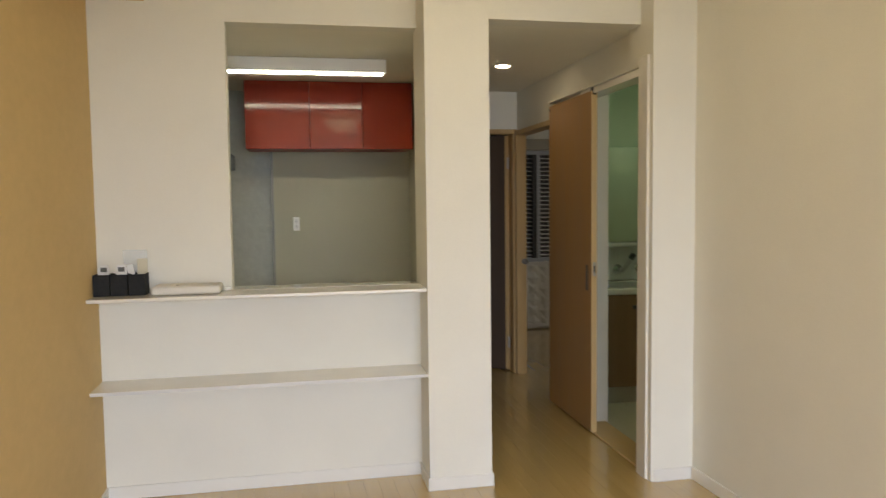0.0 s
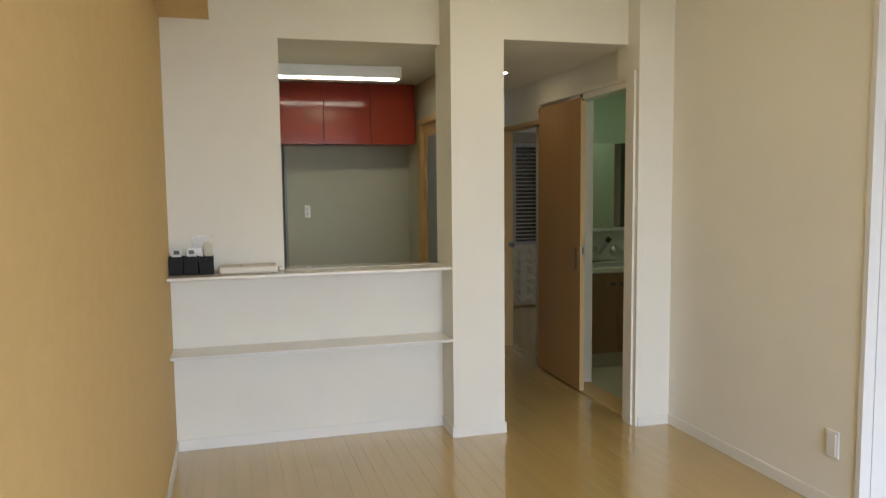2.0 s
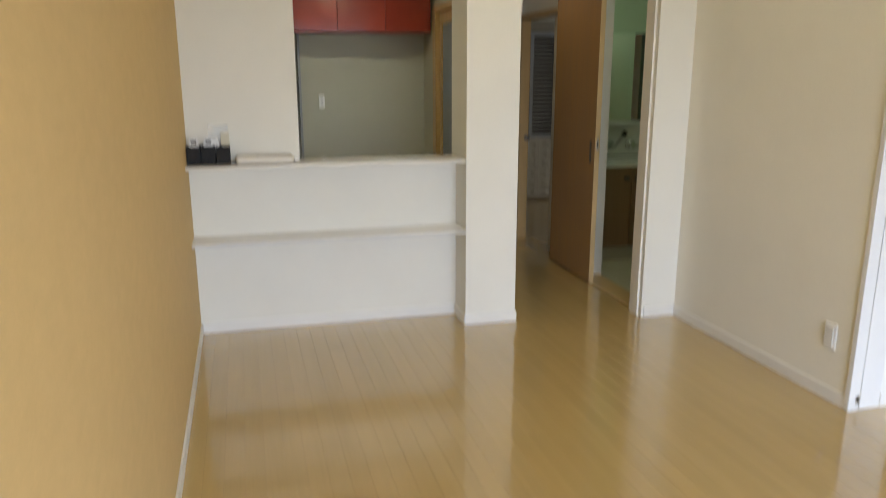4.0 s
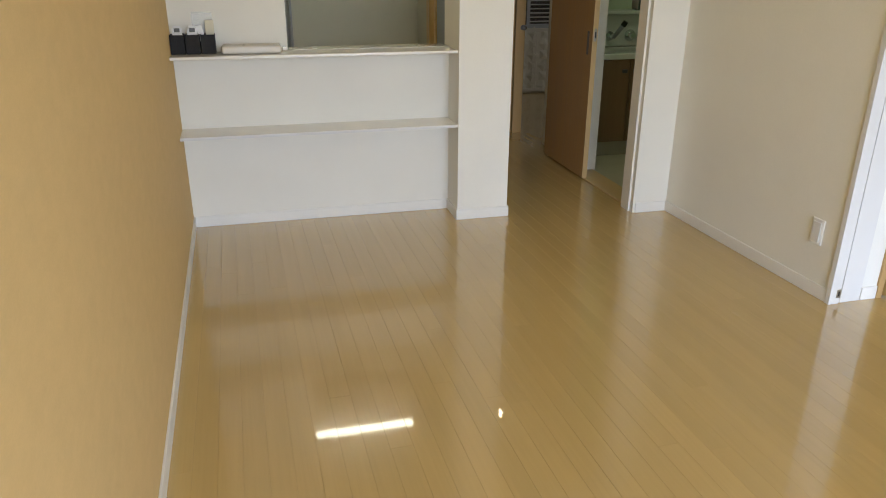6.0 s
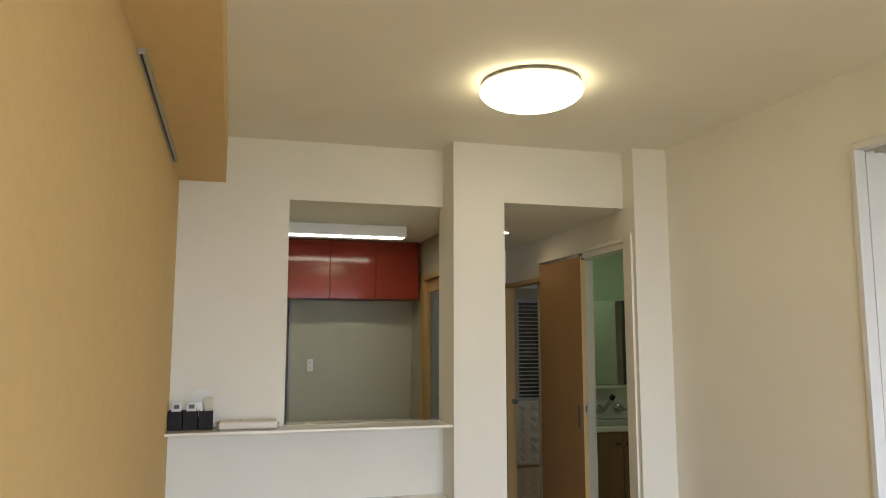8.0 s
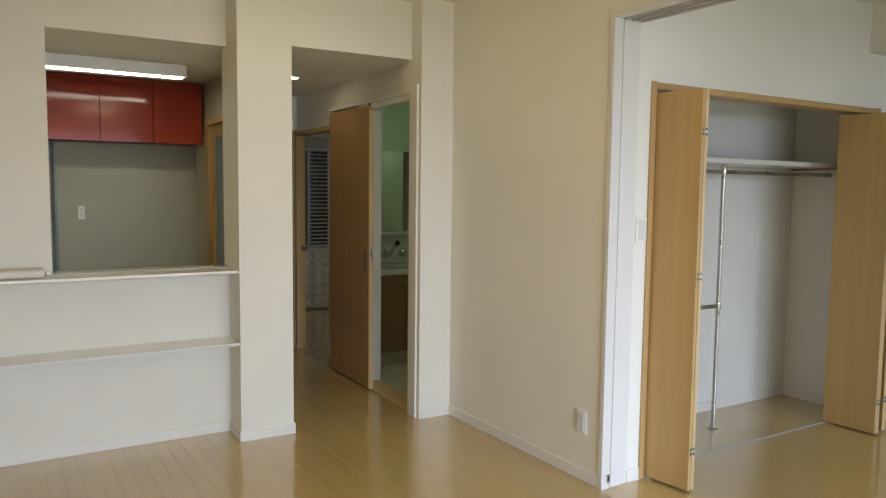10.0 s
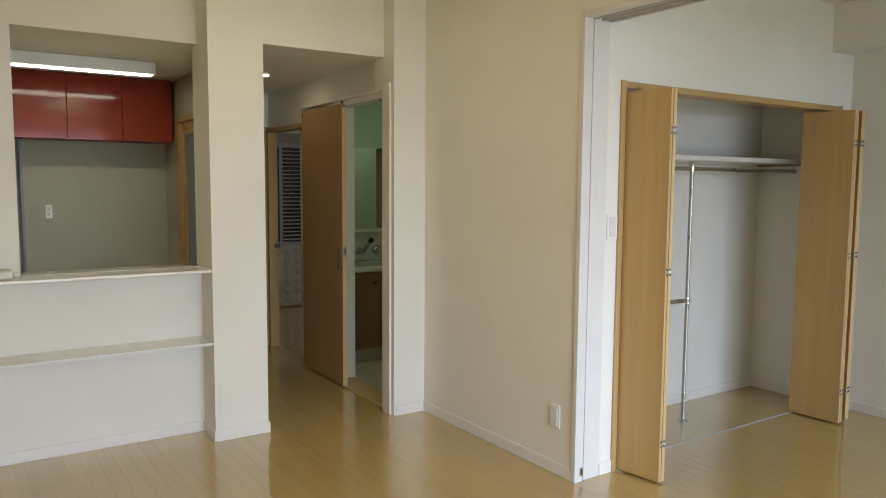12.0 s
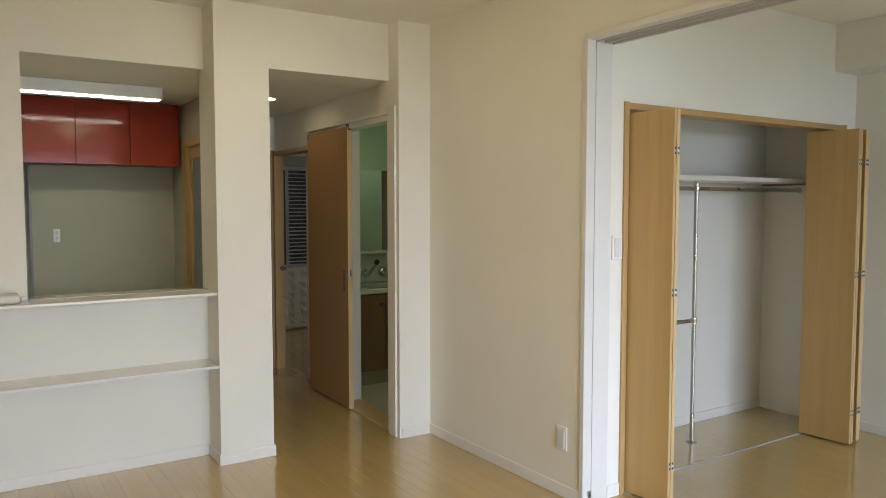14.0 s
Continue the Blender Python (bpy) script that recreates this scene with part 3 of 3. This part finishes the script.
part("side_panel", box(B(), 0.226, 0.240, -0.20, 0.20, 0.12, 0.40, 0.003), M_RED, t, "reddish side panel")

# Added leaf: covers the pale hall and gives the doorway its blue-grey tone.
t = thing("kitchen_door", pose(1.098, 4.532, 0.008), "added leaf filling the kitchen doorway, blue grey in a maple rim", "door")
for y0, y1, z0, z1 in ((0.0, 0.07, 0.0, 1.888), (0.666, 0.736, 0.0, 1.888), (0.07, 0.666, 0.0, 0.18), (0.07, 0.666, 1.80, 1.888)):
    part("rail" if y1 - y0 > 0.1 else "stile", box(B(), -0.012, 0.012, y0 + 0.0005, y1 - 0.0005, z0, z1, 0.002), M_FRAME, t)
part("pane", box(B(), -0.004, 0.004, 0.071, 0.665, 0.181, 1.799, 0.001), M_INFILL, t, "opaque blue grey sheet")

# ---- hall ----
t = thing("downlight", pose(1.505, 4.652, LOW), "small recessed hall downlight, switched on", "downlight")
part("ring", turned(B(), [(0.050, 0.0), (0.056, -0.002), (0.056, -0.005), (0.046, -0.006), (0.046, -0.001)], steps=40), M_PLASTIC, t, "", True)
part("lens", turned(B(), [(0.045, -0.0062), (0.044, -0.0085), (0.002, -0.009)], steps=40), M_DOWN, t, "glowing lens", True)

t = thing("sliding_door", pose(1.902, 4.14, 0.012), "maple veneer sliding door, slid open along the hall wall", "door")
part("leaf", box(B(), -0.017, 0.017, 0.004, 0.726, 0.0, 1.988, 0.002), M_DOOR_HALL_DIM, t)
part("edge_strip", box(B(), -0.0172, 0.0172, -0.001, 0.004, 0.0, 1.988, 0.001), M_DOOR_EDGE, t, "pale edging")
h = part("handle", box(B(), -0.0195, -0.0165, 0.052, 0.080, 0.835, 0.985, 0.001), M_DULL, t, "dull steel recessed pull")
# Flat dark strip paints the shade of the pull's hollow; nothing is cut.
part("recess", box(B(), -0.0202, -0.0194, 0.060, 0.072, 0.85, 0.97), M_BEZEL, h, "dark strip for the shade in the pull")
l = part("edge_lock", box(B(), -0.009, 0.009, -0.0035, -0.0005, 0.925, 1.005, 0.001), M_STEEL, t, "steel edge plate")
part("slot", box(B(), -0.004, 0.004, -0.0042, -0.0034, 0.945, 0.985), M_SLOT, l)
part("roller", box(B(), -0.012, 0.012, -0.004, 0.03, 1.965, 2.008, 0.003), M_SLOT, t, "black top roller")
part("stop", box(B(), -0.020, -0.0165, 0.704, 0.718, 1.955, 1.972, 0.001), M_SLOT, t, "black end stop")

t = thing("hall_door", pose(1.872, 5.80, 0.01, 0, 0, -32), "dark hall door standing ajar in its frame", "door")
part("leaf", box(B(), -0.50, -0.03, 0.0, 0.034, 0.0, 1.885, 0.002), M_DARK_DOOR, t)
part("edge_strip", box(B(), -0.03, 0.0, 0.0, 0.034, 0.0, 1.885, 0.002), M_FRAME, t, "paler door edge")
for z in (0.18, 1.62):
    part("hinge", turned(B(), [(0.008, z), (0.009, z + 0.002), (0.009, z + 0.088), (0.008, z + 0.09)], (0.0, -0.010, 0), 16), M_STEEL, t, "steel hinge", True)

t = thing("door_latch", pose(1.957, 5.659, 0.90), "dark metal latch knob on the maple frame", "latch")
part("rose", turned(B(), [(0.022, 0.0), (0.022, -0.005), (0.012, -0.007)], (0, 0, 0), 24, "y"), M_BEZEL, t, "", True)
part("knob", turned(B(), [(0.010, -0.006), (0.012, -0.022), (0.020, -0.030), (0.020, -0.044), (0.008, -0.05)], (0, 0, 0), 24, "y"), M_BEZEL, t, "", True)

# ---- washroom ----
t = thing("vanity", pose(2.10, 5.168, 0.004), "washbasin vanity with a brown wood front and white top", "vanity")
part("cabinet", box(B(), 0.0, 0.74, -0.465, 0.0, 0.112, 0.735, 0.003), M_VANITY, t, "brown wood cabinet")
part("plinth", box(B(), 0.0, 0.74, -0.455, 0.0, 0.0, 0.110, 0.002), M_RAIL, t, "grey plinth")
for x in (0.005, 0.3725):
    d = part("door", box(B(), x, x + 0.3625, -0.483, -0.466, 0.115, 0.732, 0.003), M_VANITY, t, "brown wood door")
    part("handle", box(B(), x + (0.30 if x < 0.1 else 0.02), x + (0.34 if x < 0.1 else 0.06), -0.496, -0.482, 0.64, 0.665, 0.003), M_DULL, d, "dark pull")
bm = B()
box(bm, -0.002, 0.742, -0.49, -0.40, 0.737, 0.782, 0.012, 3)
box(bm, -0.002, 0.742, -0.10, 0.0, 0.737, 0.782, 0.008, 3)
box(bm, -0.002, 0.10, -0.41, -0.09, 0.737, 0.782, 0.008, 3)
box(bm, 0.64, 0.742, -0.41, -0.09, 0.737, 0.782, 0.008, 3)
box(bm, 0.08, 0.66, -0.42, -0.08, 0.72, 0.735, 0.003)
part("basin", bm, M_CERAMIC, t, "white basin top", True)
part("splashback", box(B(), -0.002, 0.742, -0.035, 0.0, 0.783, 1.03, 0.01, 3), M_CERAMIC, t, "white splashback", True)
part("ledge", box(B(), -0.002, 0.742, -0.10, 0.0, 1.031, 1.062, 0.008, 3), M_CERAMIC, t, "white ledge", True)
part("mirror", box(B(), 0.595, 0.735, -0.10, -0.005, 1.065, 1.75, 0.002), M_SIDE_DARK_PAINT, t, "side mirror cabinet, dark paint in place of a reflection")
part("mirror", box(B(), 0.0, 0.593, -0.045, -0.005, 1.065, 1.75, 0.002), M_MIRROR, t, "wide mirror pane")
k = part("tap", turned(B(), [(0.034, -0.034), (0.036, -0.042), (0.030, -0.050), (0.016, -0.062), (0.014, -0.11)], (0.40, 0, 0.865), 28, "y"), M_CHROME, t, "chrome hose tap", True)
part("hose_head", tube(B(), (0.40, -0.105, 0.858), (0.455, -0.15, 0.955), 0.017), M_ALU, k, "", True)
part("lever", tube(B(), (0.452, -0.148, 0.950), (0.468, -0.162, 0.982), 0.021), M_SLOT, k, "black spray head", True)
k = part("tap", turned(B(), [(0.044, -0.034), (0.046, -0.044), (0.040, -0.056), (0.024, -0.066), (0.022, -0.10)], (0.575, 0, 0.868), 28, "y"), M_CHROME, t, "chrome mixer tap", True)
part("lever", tube(B(), (0.575, -0.085, 0.868), (0.655, -0.115, 0.850), 0.011), M_CHROME, k, "", True)

# ---- room past the hall: louvred window over an embossed panel ----
t = thing("window_1", pose(2.50, 7.6, 0), "window with closed grey louvre blind and dark frame", "window", "", "structure")
bm = B()
for x0, x1, z0, z1 in ((0.0, 0.05, 0.72, 1.90), (1.05, 1.10, 0.72, 1.90), (0.05, 1.05, 0.72, 0.76), (0.05, 1.05, 1.86, 1.90)):
    box(bm, x0, x1, -0.01, 0.09, z0, z1, 0.003)
part("window_frame", bm, M_SASH, t, "grey blue window frame")
for x in (0.185, 0.56):
    part("mullion", box(B(), x - 0.022, x + 0.022, -0.006, 0.05, 0.76, 1.86, 0.003), M_DARKFRAME, t, "dark upright")
    part("stile", box(B(), x + 0.024, x + 0.062, -0.004, 0.05, 0.76, 1.86, 0.003), M_SASH, t)
part("pane", box(B(), 0.05, 1.05, 0.07, 0.076, 0.76, 1.86), M_GLASS, t).visible_shadow = False
slat = mesh_of("slat", box(B(), 0.05, 1.05, -0.0175, 0.0175, -0.002, 0.002, 0.001, 1), M_SLAT)
for i in range(24):
    s = new("slat", slat)
    s.parent, s.matrix_basis = t, pose(0, 0.045, 0.79 + i * 0.0448, 14, 0, 0)
solid("trim_blind_box", [(2.46, 3.64, 7.53, 7.60, 1.905, 2.02)], M_BLINDBOX, "pale blind box over the far window", "trim", 0.004)
t = thing("embossed_panel", pose(2.46, 7.597, 0.02), "white embossed panel below the far window", "panel")
part("board", box(B(), 0, 1.2, -0.02, 0, 0, 0.70, 0.003), M_LACE, t)
for x0, x1, z0, z1 in ((0, 1.2, 0.66, 0.70), (0, 1.2, 0, 0.04), (0, 0.10, 0.04, 0.66), (0.32, 0.37, 0.04, 0.66)):
    part("border", box(B(), x0, x1, -0.034, -0.0205, z0, z1, 0.002), M_TRIM, t)
stud = B()
bmesh.ops.create_cone(stud, cap_ends=True, segments=4, radius1=0.075, radius2=0.02, depth=0.02)
stud_mesh = mesh_of("quilt", stud, M_LACE)
for i in range(9):
    for j in range(6):
        s = new("quilt", stud_mesh)
        s.parent, s.matrix_basis = t, pose(0.07 + i * 0.132, -0.029, 0.06 + j * 0.117, 90, 0, 0) @ pose(0, 0, 0, 0, 0, 0 if (i + j) % 2 else 45)
# Added dark sheet that keeps the sky out of the slat gaps.
solid("backdrop", [(2.42, 3.68, 7.702, 7.74, 0.68, 1.96)], M_BACKDROP, "dark backdrop added behind the far window", "backdrop")

# ---- closet ----
PW, PH = 0.318, 1.895


def closet_panel(a, b, hinges_at, label):
    """A folding panel standing from a to b; hinge plates on the edge facing the room."""
    ax, ay = a
    bx, by = b
    rz = math.degrees(math.atan2(by - ay, bx - ax))
    t = thing("closet_door", pose(ax, ay, 0.012, 0, 0, rz), label, "door", "folding closet doors")
    w = math.hypot(bx - ax, by - ay)
    part("leaf", box(B(), 0.003, w - 0.003, -0.009, 0.009, 0.0, PH, 0.0015), M_DOOR, t)
    part("edge_strip", box(B(), w - 0.003, w, -0.0092, 0.0092, 0.0, PH, 0.001), M_DOOR_EDGE, t, "pale edging")
    for z in hinges_at:
        h = part("hinge", box(B(), w - 0.0005, w + 0.0012, -0.006, 0.006, z - 0.016, z + 0.016, 0.0004), M_ALU, t, "pale steel hinge plate")
        for dz in (-0.012, 0.012):
            part("screw", box(B(), w + 0.0010, w + 0.0022, -0.0045, 0.0045, z + dz - 0.0055, z + dz + 0.0055), M_SLOT, h)
    return t


HZ = (0.19, 1.03, 1.70)
L_OPEN = "maple veneer folding closet door, folded open"
closet_panel((2.424, 2.112), (2.474, 1.806), HZ, L_OPEN)
closet_panel((2.556, 2.112), (2.496, 1.806), HZ, L_OPEN)
closet_panel((4.343, 2.12), (4.236, 1.835), HZ, L_OPEN)
closet_panel((4.225, 2.12), (4.214, 1.832), HZ, L_OPEN)
closet_panel((4.165, 2.12), (4.134, 1.82), HZ, L_OPEN)
closet_panel((4.086, 2.128), (4.112, 1.82), HZ, L_OPEN)

t = thing("closet_shelf", pose(2.36, 2.645, 1.602), "white closet shelf board on a wooden ledger", "shelf")
part("board", box(B(), 0.002, 2.043, -0.33, -0.001, 0.0, 0.03, 0.003), M_TRIM, t)
# Wood ledger in the vanity's dark brown, which carries its shade.
part("ledger", box(B(), 2.045, 2.078, -0.34, -0.001, -0.012, 0.03, 0.002), M_VANITY, t, "wood end ledger, dark brown for its shade")

t = thing("clothes_rack", pose(3.368, 2.385, 0), "steel closet hanging pole with rods", "clothes rail")
part("pole", tube(B(), (0, 0, 0.006), (0, 0, 1.585), 0.0125), M_STEEL, t, "", True)
part("base", turned(B(), [(0.030, 0.001), (0.030, 0.005), (0.016, 0.012)], steps=24), M_STEEL, t, "", True)
part("top_rod", tube(B(), (-1.0, 0, 1.555), (1.07, 0, 1.555), 0.0125), M_STEEL, t, "", True)
part("top_joint", turned(B(), [(0.017, 1.535), (0.019, 1.54), (0.019, 1.585), (0.012, 1.60)], steps=24), M_CHROME, t, "", True)
part("low_rod", tube(B(), (-1.0, 0, 0.755), (0, 0, 0.755), 0.0125), M_STEEL, t, "", True)
part("low_joint", turned(B(), [(0.016, 0.735), (0.018, 0.738), (0.018, 0.772), (0.016, 0.775)], steps=24), M_CHROME, t, "", True)
part("flange", tube(B(), (1.066, 0, 1.555), (1.071, 0, 1.555), 0.018), M_STEEL, t, "", True)

# ---- floor strips ----
SW, SL = 0.0745, 1.818
floor = solid("floor", [(XL, XL + 0.01, -2.6, -2.59, -0.004, -0.003)], M_FLOOR, "glossy pale maple strip floor", "floor")


def strip_mesh(length):
    bm = B()
    g, b, z = 0.00015, 0.0004, 0.0
    top = [(b + g, b + g), (SW - b - g, b + g), (SW - b - g, length - b - g), (b + g, length - b - g)]
    low = [(g, g), (SW - g, g), (SW - g, length - g), (g, length - g)]
    t = [bm.verts.new((x, y, z)) for x, y in top]
    u = [bm.verts.new((x, y, z - b)) for x, y in low]
    w = [bm.verts.new((x, y, z - 0.0045)) for x, y in low]
    bm.faces.new(t)
    for p, q in ((u, t), (w, u)):
        for i in range(4):
            bm.faces.new((p[i], p[(i + 1) % 4], q[(i + 1) % 4], q[i]))
    return mesh_of("plank", bm, M_FLOOR)


full = strip_mesh(SL)
rest = []
rnd = random.Random(5)
count = 0
cols = int((4.67 + 0.2 - XL) / SW) + 1
for i in range(cols):
    x = XL + i * SW
    y = -2.8 - rnd.random() * SL
    while y < 7.6:
        near = y > -2.55 and x < 2.0 and -0.2 < y + SL and y < 3.75
        if near and count < 300:
            ob = new("plank", full)
            ob.parent, ob.matrix_basis = floor, pose(x, y, 0)
            count += 1
        else:
            rest.append((x, y))
        y += SL
verts, faces = [], []
for x, y in rest:
    k = len(verts)
    g, b = 0.00015, 0.0004
    for z, e in ((0.0, b + g), (-b, g)):
        lo, hi = max(y + e, -2.6), min(y + SL - e, 7.62)
        verts += [(x + e, lo, z), (x + SW - e, lo, z), (x + SW - e, hi, z), (x + e, hi, z)]
    faces.append((k, k + 1, k + 2, k + 3))
    for j in range(4):
        faces.append((k + 4 + j, k + 4 + (j + 1) % 4, k + (j + 1) % 4, k + j))
me = bpy.data.meshes.new("far_planks")
me.from_pydata(verts, [], faces)
me.materials.append(M_FLOOR)
far = new("far_planks", me)
far.parent = floor
tagged(far, "", "", "", "stuff")
skewed(floor, XL, YB)
